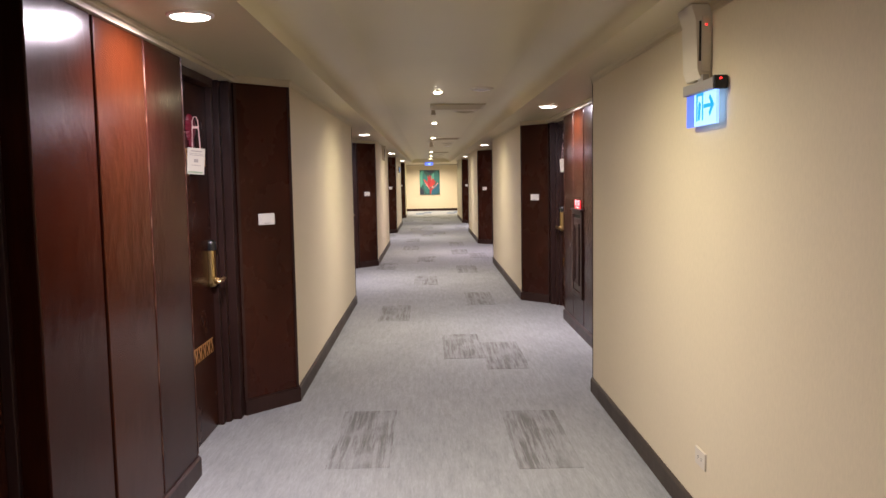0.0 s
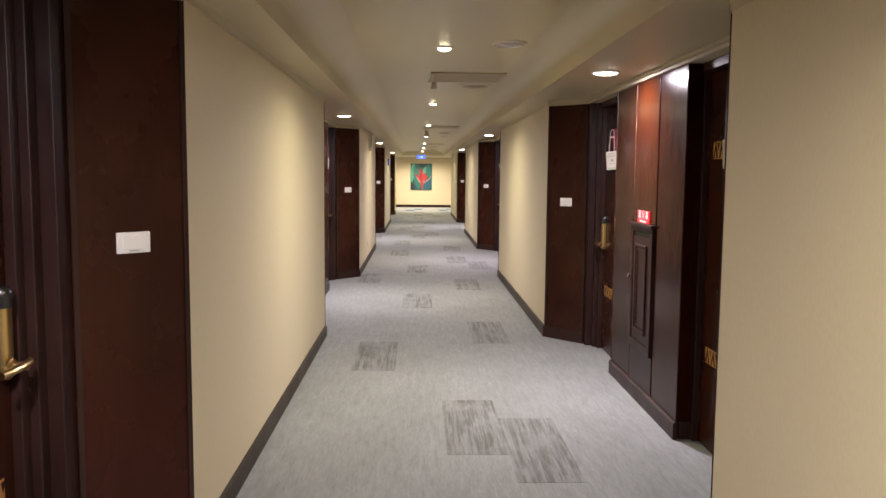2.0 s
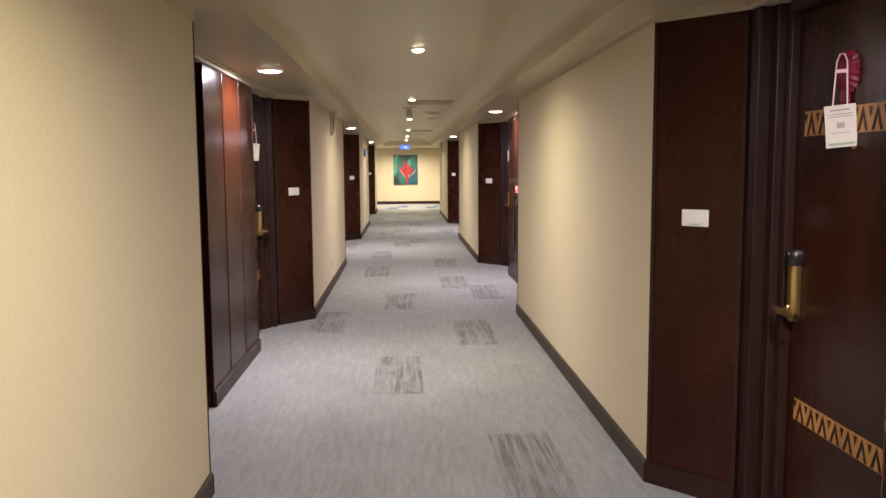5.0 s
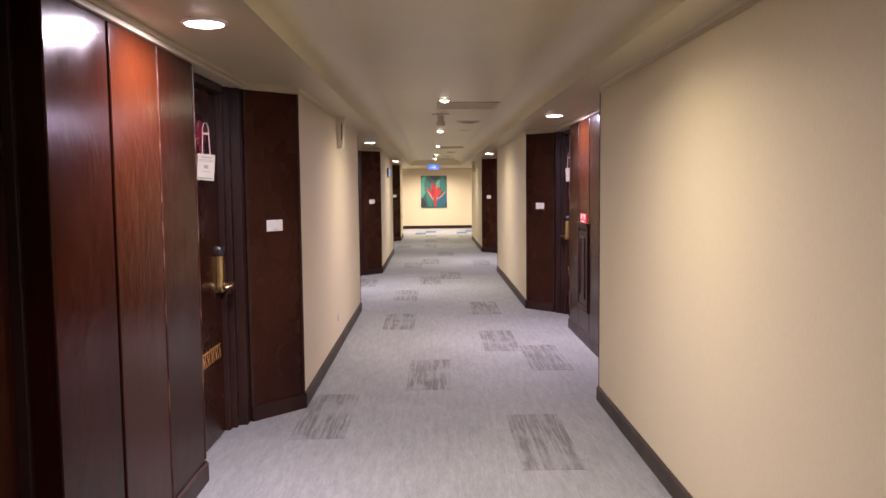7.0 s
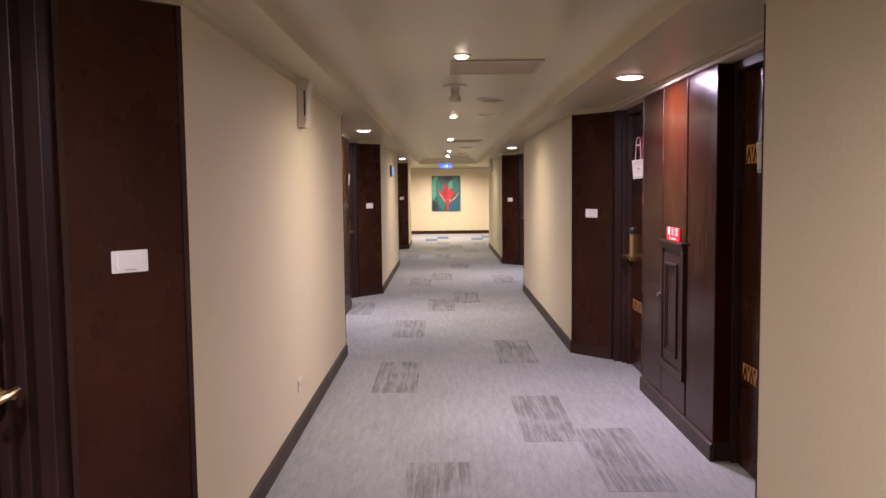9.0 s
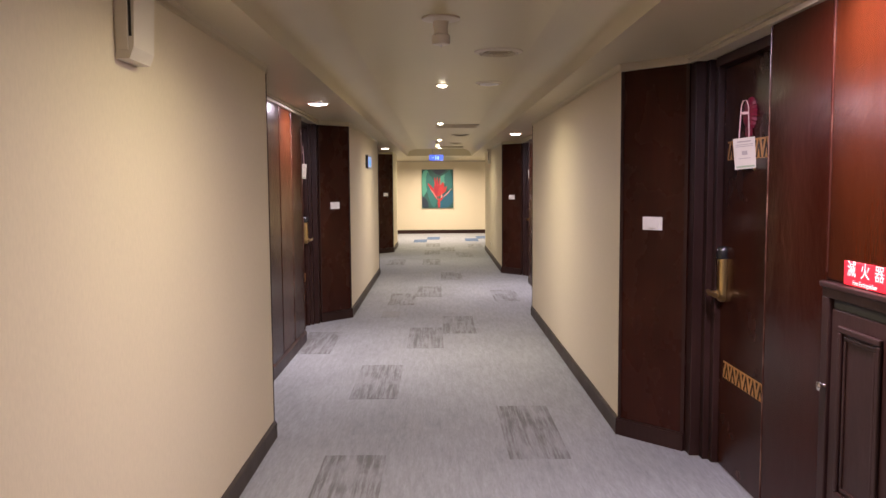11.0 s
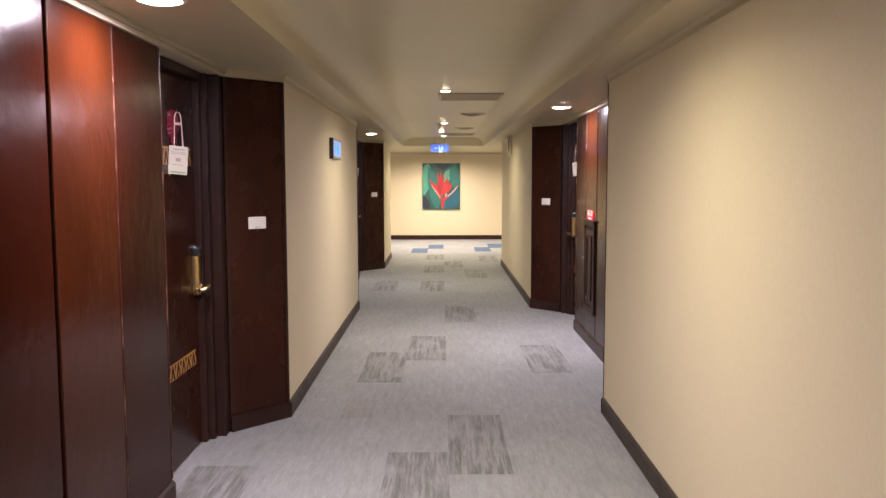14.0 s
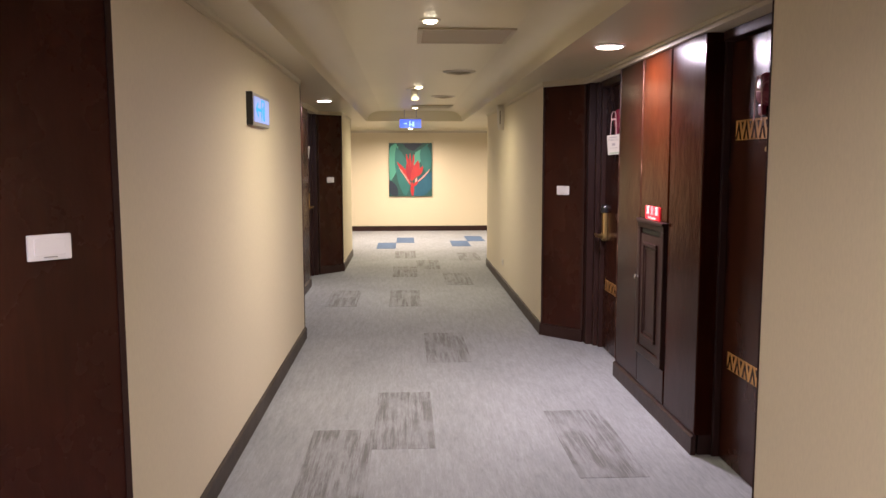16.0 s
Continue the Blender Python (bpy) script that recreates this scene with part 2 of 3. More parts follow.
for s, name, stop in ((-1, "wall_left", LEFT_END), (1, "wall_right", RIGHT_END)):
    cuts = [Y0] + [v for side, c in BAYS if side == s for v in (c - HALF, c + HALF)] + [stop]
    for y0, y1 in zip(cuts[::2], cuts[1::2]):
        wall_piece(name, s, y0, y1)
    for side, c in BAYS:
        if side == s:
            structure(boxes(name, M_FRAME, [(s * 1.46, s * BACK, c - HALF, c + HALF, 0, SOFFIT + 0.3)]), "dark wall behind the doors")
structure(boxes("wall_end", M_WALL, [(-4, 4, END, END + 0.2, 0, 2.6)]), "beige end wall of the cross corridor")
structure(boxes("baseboard", M_FRAME, [(-4, 4, END - 0.015, END, 0, 0.105)], bevel=0.002), "dark skirting board")
structure(boxes("wall_back", M_WALL, [(-BACK, BACK, Y0 - 0.2, Y0, 0, 2.6)]), "beige wall")
for s, stop in ((-1, LEFT_END), (1, RIGHT_END)):
    structure(boxes("wall_side", M_WALL, [(s * 4, s * 4.2, stop, END, 0, 2.6), (s * BACK, s * 4, stop - 0.2, stop, 0, 2.6)]), "beige wall of the cross corridor")
    structure(boxes("baseboard", M_SKIRT, [(s * WALL, s * 4, stop, stop + 0.014, 0, 0.1)], bevel=0.002), "dark brown skirting board")

COVE_END = 33.6
structure(boxes("ceiling", M_CEIL, [(-0.8, 0.8, Y0, COVE_END + 0.3, CEIL, CEIL + 0.1)]), "cream painted corridor ceiling")
for s in (-1, 1):
    def cove(bm, s=s):
        ring = [(s * BACK, SOFFIT), (s * (EDGE + 0.016), SOFFIT), (s * (EDGE + 0.014), SOFFIT - 0.004), (s * (EDGE + 0.002), SOFFIT - 0.004), (s * EDGE, SOFFIT + 0.004)]
        for k in range(9):
            a = math.pi / 2 * k / 8
            ring.append((s * (EDGE - 0.012 - 0.23 * (1 - math.cos(a))), SOFFIT + 0.025 + (CEIL - SOFFIT - 0.025) * math.sin(a)))
        ring += [(s * (EDGE - 0.245), CEIL + 0.08), (s * BACK, CEIL + 0.08)]
        prism(bm, ring, "y", Y0, COVE_END)
    structure(made("ceiling_soffit", M_SOFFIT, cove, smooth=True), "lowered painted soffit with a coved edge")
structure(made("ceiling_lobby", M_CEIL, lambda bm: prism(bm, [(COVE_END, SOFFIT), (END, SOFFIT), (END, 2.45), (COVE_END - 0.16, 2.45), (COVE_END - 0.16, CEIL)], "x", -4, 4)), "lower ceiling over the cross corridor")
for s, stop in ((-1, LEFT_END), (1, RIGHT_END)):
    structure(boxes("ceiling_side", M_SOFFIT, [(s * BACK, s * 4, stop, COVE_END, SOFFIT, 2.45)]), "lower ceiling over the cross corridor")
structure(made("trim", M_TRIM, lambda bm: prism(bm, [(END, 2.05), (END - 0.012, 2.05), (END - 0.03, SOFFIT - 0.001), (END, SOFFIT - 0.001)], "x", -4, 4)), "cream cornice moulding")


# ---- door bays ----
def slanted(bm, s, m, c, a, b, thick, z0, z1, gap=0.0):
    """An upright slab along the slanted return of a bay, from a to b (0 at the corridor corner, 1 at the door frame)."""
    p, q = Vector((s * WALL, c + m * HALF)), Vector((s * PANEL_FACE, c + m * (HALF - 0.30)))
    d = q - p
    n = Vector((-d.y, d.x)).normalized()
    if n.x * s > 0:
        n = -n
    i, j = p + d * a, p + d * b
    prism(bm, [tuple(i + n * gap), tuple(j + n * gap), tuple(j + n * (gap + thick)), tuple(i + n * (gap + thick))], "z", z0, z1)


def make_paneling(s, c):
    """The wood lining between and beside the two doors of a bay."""
    e = thing("wood_paneling", "glossy dark mahogany wall panelling lining a door bay", "wall panelling", "door bay panelling")
    e.location = (s * PANEL_FACE, c, 0)
    e_inv = Matrix.Translation((-s * PANEL_FACE, -c, 0))

    def own(ob):
        ob.parent = e
        ob.matrix_parent_inverse = e_inv
        return ob
    spans = [(-0.75, -0.276), (-0.254, 0.243), (0.249, 0.75)]       # a wide dark groove, then a tight joint
    for k, (u, v) in enumerate(spans):
        mat = M_MIDDLE if k == 1 else M_PANEL
        if s > 0 and k == 1:
            top = CABINET_TOP[c] + 0.005
            own(boxes("panel", mat, [(s * PANEL_FACE, s * 1.40, c + u, c + v, top, PANEL_TOP)], bevel=0.006))
            own(boxes("panel", M_PANEL, [(s * PANEL_FACE, s * 1.40, c + u, c + v, 0.10, top - 0.82)], bevel=0.004))
        else:
            own(boxes("panel", mat, [(s * PANEL_FACE, s * 1.40, c + u, c + v, 0.10, PANEL_TOP)], bevel=0.006))
    low = CABINET_TOP[c] + 0.03 if s > 0 else 0.11
    for v, wide, z0 in ((0.243, 0.0035, low), (0.75, 0.0045, 0.11)):
        own(boxes("worn_edge", M_WORN, [(s * (PANEL_FACE - 0.0035), s * (PANEL_FACE + 0.006), c + v - wide, c + v - 0.0005, z0, PANEL_TOP - 0.004)], bevel=0.0015))
    own(boxes("backing", M_FRAME, [(s * (PANEL_FACE + 0.022), s * 1.455, c - 0.745, c + 0.745, 0, PANEL_TOP - 0.002)]))
    own(made("skirting", M_FRAME, lambda bm: prism(bm, [(s * (PANEL_FACE + 0.011), 0), (s * (PANEL_FACE - 0.014), 0), (s * (PANEL_FACE - 0.014), 0.088), (s * (PANEL_FACE - 0.004), 0.1), (s * (PANEL_FACE + 0.011), 0.1)], "y", c - 0.75, c + 0.75)))
    own(boxes("top_rail", M_TRIM, [(s * (PANEL_FACE - 0.012), s * 1.46, c - HALF + 0.28, c + HALF - 0.28, PANEL_TOP + 0.002, SOFFIT - 0.022), (s * (PANEL_FACE - 0.026), s * 1.46, c - HALF + 0.28, c + HALF - 0.28, SOFFIT - 0.021, SOFFIT - 0.001)], bevel=0.003))
    for m in (-1, 1):
        own(made("side_panel", M_SIDE, lambda bm: slanted(bm, s, m, c, 0.0, 1.0, 0.02, 0.1, PANEL_TOP, -0.021)))
        own(made("edge_bead", M_FRAME, lambda bm: (slanted(bm, s, m, c, 0.0, 0.045, 0.006, 0.1, PANEL_TOP), slanted(bm, s, m, c, 0.955, 1.0, 0.006, 0.1, PANEL_TOP))))
        own(made("side_skirting", M_FRAME, lambda bm: (slanted(bm, s, m, c, -0.02, 1.0, 0.036, 0.0, 0.090, -0.021), slanted(bm, s, m, c, -0.02, 1.0, 0.029, 0.0901, 0.099, -0.021))))
        own(made("side_top_rail", M_TRIM, lambda bm: slanted(bm, s, m, c, 0.0, 1.04, 0.034, PANEL_TOP + 0.001, SOFFIT - 0.001, -0.021)))
    return e


def make_door(s, m, c):
    """A closed room door: leaf, frame, inlaid bands, lock and lever. m tells which end of the bay it stands in."""
    e = thing("room_door", "closed dark brown hotel room door with inlaid triangle bands", "door", "room doors")
    y_lock, y_hinge = c + m * 1.575, c + m * 0.775
    e.location = (s * LEAF, (y_lock + y_hinge) / 2, 0)
    inv = Matrix.Translation(-e.location)

    def own(ob, up=e):
        ob.parent = up
        if up is e:
            ob.matrix_parent_inverse = inv
        return ob
    leaf = own(boxes("leaf", M_LEAF, [(s * LEAF, s * (LEAF + 0.045), y_lock - m * 0.003, y_hinge + m * 0.003, 0.006, 2.0)], bevel=0.002))
    # frame: stepped casing on the lock side, a plain jamb on the hinge side, and a head
    own(made("jamb", M_FRAME, lambda bm: (
        box(bm, s * (LEAF - 0.03), s * 1.455, y_lock, y_lock + m * 0.05, 0, PANEL_TOP, 0.003),
        box(bm, s * (LEAF - 0.06), s * 1.455, y_lock + m * 0.051, y_lock + m * 0.105, 0, PANEL_TOP, 0.004),
        box(bm, s * (PANEL_FACE + 0.006), s * 1.455, y_lock + m * 0.106, c + m * (HALF - 0.285), 0, PANEL_TOP, 0.004))))
    own(boxes("hinge_jamb", M_FRAME, [(s * (LEAF - 0.03), s * 1.455, y_hinge, c + m * 0.752, 0, PANEL_TOP)], bevel=0.003))
    own(boxes("head", M_FRAME, [(s * (LEAF - 0.045), s * 1.455, y_hinge + m * 0.001, y_lock - m * 0.001, 2.003, PANEL_TOP)], bevel=0.004))
    # inlaid bands: a pale strip with dark triangles let into it
    for z0, z1, part_name in ((0.465, 0.548, "lower_band"), (1.545, 1.635, "upper_band")):
        a, b = y_hinge + m * 0.075, y_lock - m * 0.065
        band = own(boxes(part_name, M_INLAY, [(s * (LEAF - 0.0015), s * (LEAF + 0.002), a, b, z0, z1)]))

        def triangles(bm, a=a, b=b, z0=z0, z1=z1):
            count, h = 8, z1 - z0
            p = (b - a) / count

            def wedge(corners, depth):
                prism(bm, [(y + p * u, z0 + h * v) for u, v in corners], "x", s * (LEAF - depth), s * (LEAF - 0.001))
            for k in range(count):
                y = a + p * k
                # a dark peak in two legs round a pale heart, and a small dark drop in the pale wedge beside it
                wedge([(0.02, 0.04), (0.20, 0.04), (0.40, 0.60), (0.40, 0.97)], 0.0030)
                wedge([(0.60, 0.04), (0.78, 0.04), (0.40, 0.97), (0.40, 0.60)], 0.0030)
                wedge([(0.74, 0.90), (1.02, 0.90), (0.88, 0.50)], 0.0030)
        own(made("band_triangles", M_LEAF, triangles))
    # lock: brass plate with a black reader on top, and a lever
    yl = y_lock - m * 0.050
    f = LEAF
    def upright(bm, r, deep, z0, z1, dome=0.0):
        """A half-round body standing on the leaf, with a domed top if asked."""
        levels = [(z0, 1.0), (z1 - dome, 1.0)] + ([(z1 - dome * 0.45, 0.93), (z1 - dome * 0.12, 0.74), (z1, 0.45)] if dome else [(z1, 1.0)])
        rings = []
        for z, q in levels:
            arc = [(s * (f - deep * q * math.sin(math.pi * k / 12) ** 0.7), yl - r * q * math.cos(math.pi * k / 12), z) for k in range(13)]
            rings.append([bm.verts.new(p) for p in arc])
        for p, q in zip(rings, rings[1:]):
            for k in range(12):
                if abs(p[0].co.z - q[0].co.z) > 1e-6:
                    bm.faces.new((p[k], p[k + 1], q[k + 1], q[k]))
            if abs(p[0].co.z - q[0].co.z) > 1e-6:
                bm.faces.new((p[12], p[0], q[0], q[12]))
        bm.faces.new(rings[0])
        bm.faces.new(rings[-1])
    own(made("lock_plate", M_BRASS, lambda bm: upright(bm, 0.030, 0.034, 0.878, 1.058), smooth=True))
    own(made("card_reader", M_BLACK, lambda bm: upright(bm, 0.032, 0.042, 1.059, 1.122, 0.03), smooth=True))
    own(made("lever", M_BRASS, lambda bm: (
        turned(bm, [(0.022, 0), (0.022, -s * 0.022), (0.014, -s * 0.026), (0.013, -s * 0.060), (0.015, -s * 0.066)], (s * (f - 0.012), yl, 0.885), "x", 18),
        tube(bm, [(s * (f - 0.070), yl + m * 0.030, 0.892), (s * (f - 0.073), yl + m * 0.008, 0.890), (s * (f - 0.074), yl - m * 0.03, 0.888), (s * (f - 0.070), yl - m * 0.075, 0.885), (s * (f - 0.060), yl - m * 0.115, 0.882)], 0.0115, 10)), smooth=True))
    own(made("lock_foot", M_BRASS, lambda bm: turned(bm, [(0.030, 0), (0.030, -s * 0.022), (0.022, -s * 0.031), (0.008, -s * 0.034)], (s * f, yl, 0.872), "x", 20), smooth=True))
    own(made("peephole", M_BRASS, lambda bm: turned(bm, [(0.011, 0), (0.011, -s * 0.004), (0.006, -s * 0.005)], (s * f, (y_lock + y_hinge) / 2, 1.50), "x", 14)))
    return e


def make_ornament(s, m, c, with_tag=True):
    """A crimson fan rosette with a cord and a printed tag on the door."""
    y = c + (1.225 if m > 0 else -1.14)
    e = thing("door_hanger", "crimson rosette with corded white paper tag on a door", "door hanger", "door hangers")
    e.location = (s * LEAF, y, 1.72)
    inv = Matrix.Translation(-e.location)

    def own(ob):
        ob.parent, ob.matrix_parent_inverse = e, inv
        return ob
    f = LEAF

    def rosette(bm):
        n, rows = 20, 6
        tip = bm.verts.new((s * (f - 0.034), y, 1.748))
        last_ring = None
        for q in range(1, rows + 1):
            a = math.pi / 2 * q / rows
            ring = []
            for k in range(n * 2):
                t = 2 * math.pi * k / (n * 2)
                r = (0.062 + (0.004 if k % 2 else -0.004) * q / rows) * math.sin(a)
                ring.append(bm.verts.new((s * (f - 0.034 * math.cos(a)), y + r * math.sin(t), 1.748 + 1.16 * r * math.cos(t))))
            for k in range(n * 2):
                k1 = (k + 1) % (n * 2)
                bm.faces.new((tip, ring[k], ring[k1]) if last_ring is None else (last_ring[k], last_ring[k1], ring[k1], ring[k]))
            last_ring = ring
        bm.faces.new(last_ring)
        box(bm, s * (f - 0.022), s * f, y - 0.02, y + 0.02, 1.645, 1.69, 0.006)
    own(made("rosette", M_RED, rosette))
    def turn_out(bm):
        bmesh.ops.rotate(bm, verts=bm.verts, cent=(0, 0, 0), matrix=Matrix.Rotation(s * radians(52 if m > 0 else 18), 3, "Z"))
        bmesh.ops.translate(bm, verts=bm.verts, vec=(s * (f - 0.042), y - 0.026, 1.566))

    def cord(bm):
        tube(bm, [(0, -0.022, 0.055), (0, -0.019, 0.14), (0, -0.016, 0.215), (0, -0.007, 0.238), (0, 0.007, 0.238), (0, 0.015, 0.215), (0, 0.019, 0.14), (0, 0.023, 0.055)], 0.0028, 6)
        box(bm, -0.004, 0.004, -0.019, 0.019, 0.176, 0.188, 0.002)
        turn_out(bm)
    own(made("cord", M_CORD, cord))

    if not with_tag:
        return tagged(e, "crimson pleated rosette with cord on a door")

    def hung(bm, parts):
        for p in parts:
            box(bm, *p)
        bmesh.ops.rotate(bm, verts=bm.verts, cent=(0, 0, 0.06), matrix=Matrix.Rotation(radians(-5), 3, "X"))
        turn_out(bm)
    # drawn as if flat on the door, then turned out towards the corridor
    own(made("tag", M_PAPER, lambda bm: hung(bm, [(-0.003, 0.003, -0.048, 0.048, -0.068, 0.072)])))
    own(made("tag_print", M_INK, lambda bm: hung(bm, [(-0.004 * s, -0.0025 * s, -w, w, z, z + h) for z, w, h in ((0.052, 0.030, 0.006), (0.040, 0.038, 0.003), (0.032, 0.038, 0.003), (-0.005, 0.012, 0.018), (-0.022, 0.026, 0.003))])))
    own(made("tag_foot", M_GREEN, lambda bm: hung(bm, [(-0.004 * s, -0.0025 * s, -0.04, 0.04, -0.062, -0.053)])))
    return e


def make_switch(s, m, c):
    """A white bell plate on the slanted panel."""
    e = thing("doorbell_switch", "white rounded plastic doorbell plate on the dark panel", "wall switch", "doorbell plates")
    p, q = Vector((s * WALL, c + m * HALF)), Vector((s * PANEL_FACE, c + m * (HALF - 0.30)))
    d = (q - p).normalized()
    mid = p + (q - p) * 0.50
    n = Vector((-d.y, d.x))
    if n.x * s > 0:
        n = -n
    rot = Matrix(((d.x, n.x, 0, mid.x), (d.y, n.y, 0, mid.y), (0, 0, 1, 1.217), (0, 0, 0, 1)))
    if rot.to_3x3().determinant() < 0:
        rot = rot @ Matrix.Diagonal((-1, 1, 1, 1))
    e.matrix_basis = rot
    made("plate", M_WHITE, lambda bm: box(bm, -0.06, 0.06, -0.001, 0.009, -0.036, 0.036, 0.004), e)
    made("rocker", M_WHITE, lambda bm: box(bm, -0.042, 0.042, 0.006, 0.012, -0.022, 0.024, 0.002), e)
    made("mark", M_INK, lambda bm: box(bm, -0.018, 0.018, 0.009, 0.0125, -0.0275, -0.0255), e)
    return e


def make_bay_lamp(s, c):
    e = thing("downlight", "round bright recessed downlight in the bay soffit", "ceiling lamp", "bay downlights")
    e.location = (s * 1.0, c, SOFFIT)
    made("rim", M_WHITE, lambda bm: turned(bm, [(0.090, 0.0), (0.088, -0.008), (0.076, -0.011), (0.072, -0.006)], (0, 0, 0), "z", 32), e, True)
    made("diffuser", M_BAY_GLOW, lambda bm: turned(bm, [(0.072, -0.006), (0.071, -0.013), (0.05, -0.018), (0.02, -0.020)], (0, 0, 0), "z", 32), e)
    return e


def lamp(name, place, energy, colour, size, spread):
    data = bpy.data.lights.new(name, "AREA")
    data.shape, data.size, data.energy, data.color, data.spread = "DISK", size, energy, colour, radians(spread)
    ob = new(name, data)
    ob.location = place
    return ob


def side_lamp(name, place, energy, colour, size, spread):
    """The light that a lamp standing proud of the ceiling throws sideways."""
    data = bpy.data.lights.new(name, "SPOT")
    data.energy, data.color, data.shadow_soft_size, data.spot_size, data.spot_blend = energy, colour, size, radians(spread), 0.25
    ob = new(name, data)
    ob.location = place
    return ob


def make_cabinet(c):
    """The extinguisher cupboard set into the middle panel, with its moulded door."""
    e = thing("extinguisher_cabinet", "dark wooden fire extinguisher cupboard with moulded door in the panelling", "cabinet", "extinguisher cabinets")
    e.location = (PANEL_FACE, c, 0.74)
    x = PANEL_FACE

    def own(ob):
        ob.parent, ob.matrix_parent_inverse = e, Matrix.Translation(-e.location)
        return ob

    def hoop(bm, a, z0, z1, w, x0, x1, bev):
        box(bm, x0, x1, c - a, c + a, z1 - w, z1, bev)
        box(bm, x0, x1, c - a, c + a, z0, z0 + w, bev)
        box(bm, x0, x1, c - a, c - a + w, z0 + w, z1 - w, bev)
        box(bm, x0, x1, c + a - w, c + a, z0 + w, z1 - w, bev)
    own(boxes("body", M_FRAME, [(x + 0.002, x + 0.011, c - 0.242, c + 0.242, 0.337, 1.153)]))
    own(made("frame", M_FRAME, lambda bm: hoop(bm, 0.242, 0.34, 1.15, 0.05, x - 0.016, x + 0.004, 0.004)))
    own(boxes("door", M_FRAME, [(x - 0.008, x + 0.003, c - 0.185, c + 0.185, 0.395, 1.066)], bevel=0.003))
    # the shade in the gap above the door is coloured in as a dark strip
    own(boxes("gap_shade", M_DARK, [(x - 0.001, x + 0.003, c - 0.186, c + 0.186, 1.068, 1.098)]))
    own(boxes("ledge", M_FRAME, [(x - 0.026, x + 0.002, c - 0.246, c + 0.246, 1.134, 1.153)], bevel=0.004))
    own(made("moulding", M_FRAME, lambda bm: (hoop(bm, 0.125, 0.45, 1.02, 0.022, x - 0.02, x - 0.007, 0.005), hoop(bm, 0.095, 0.48, 0.99, 0.014, x - 0.014, x - 0.007, 0.003))))
    own(made("knob", M_CHROME, lambda bm: turned(bm, [(0.008, 0), (0.008, -0.012), (0.016, -0.018), (0.016, -0.024), (0.008, -0.028)], (x - 0.014, c + 0.205, 0.80), "x", 16), smooth=True))
    return e


def make_red_sign(c):
    e = thing("extinguisher_sign", "small glowing red sign with white characters above the cupboard", "sign", "extinguisher signs")
    e.location = (PANEL_FACE, c - 0.01, 1.196)
    boxes("plate", M_SIGN_RED, [(-0.008, 0.001, -0.128, 0.128, -0.040, 0.036)], e, 0.002)
    up = Matrix(((0, 0, -1, -0.0085), (-1, 0, 0, 0), (0, 1, 0, 0), (0, 0, 0, 1)))
    for k, ch in enumerate("滅火器"):
        lettering("character", M_SIGN_WHITE, ch, 0.054, up @ Matrix.Translation(((k - 1) * 0.080, 0.010, 0)), e)
    lettering("small_line", M_SIGN_WHITE, "Fire Extinguisher", 0.021, up @ Matrix.Translation((0, -0.029, 0)), e)
    return e


first = {}
for s, c in BAYS:
    for key, make in ((("panel", s), lambda: make_paneling(s, c)), (("lamp", s), lambda: make_bay_lamp(s, c)),
                      *[((kind, s, m), (lambda fn=fn, m=m: fn(s, m, c))) for m in (1, -1) for kind, fn in
                        (("door", make_door), ("hang", make_ornament), ("switch", make_switch))]):
        if key == ("hang", 1, -1) and 24 < c < 26:
            make_ornament(s, -1, c, False)
        elif key in first and key != ("panel", 1):
            ob, c0 = first[key]
            copy_thing(ob, Matrix.Translation((0, c - c0, 0)) @ ob.matrix_basis)
        else:
            first[key] = (make(), c)
    if s > 0:
        for key, make in (("cab", make_cabinet), ("sign", make_red_sign)):
            if key in first:
                ob, c0 = first[key]
                copy_thing(ob, Matrix.Translation((0, c - c0, CABINET_TOP[c] - CABINET_TOP[c0])) @ ob.matrix_basis)
            else:
                first[key] = (make(c), c)
    lamp("bay_light", (s * 1.0, c, SOFFIT - 0.023), BAY_LAMP * (0.35 if c > 28 else 1.0), BAY_COLOURS.get(c, BAY_COLOUR), 0.13, 180)
    side_lamp("bay_side_light", (s * 1.0, c, SOFFIT - 0.026), BAY_SIDE * (0.35 if c > 28 else 1.0), BAY_COLOURS.get(c, BAY_COLOUR), 0.05, 172)


# ---- ceiling fixtures ----
def make_mid_lamp(place):
    e = thing("ceiling_spotlight", "small round warm recessed spotlight in the corridor ceiling", "ceiling lamp", "ceiling spotlights")
    e.location = place
    made("rim", M_IVORY, lambda bm: turned(bm, [(0.062, 0.0), (0.060, -0.006), (0.046, -0.008), (0.042, -0.004)], (0, 0, 0), "z", 28), e, True)
    made("bulb", M_MID_GLOW, lambda bm: turned(bm, [(0.040, -0.004), (0.038, -0.014), (0.02, -0.022)], (0, 0, 0), "z", 24), e)
    return e


one = None
for y in [c + 0.13 for s, c in BAYS] + [32.6]:
    place = (0.0, y, CEIL)
    if one is None:
        one = make_mid_lamp(place)
    else:
        copy_thing(one, Matrix.Translation(place))
    lamp("ceiling_light", (0, y, CEIL - 0.026), MID_LAMP, MID_COLOUR, 0.07, 150)
    side_lamp("ceiling_side_light", (0, y, CEIL - 0.03), MID_SIDE, MID_COLOUR, 0.03, 179)
for x, y in ((-0.05, 34.6), (-1.9, 35.4), (1.9, 35.4), (-0.05, 36.3)):
    copy_thing(one, Matrix.Translation((x, y, SOFFIT)))
    lamp("lobby_light", (x, y, SOFFIT - 0.026), LOBBY_LAMP, LOBBY_COLOUR, 0.07, 165)


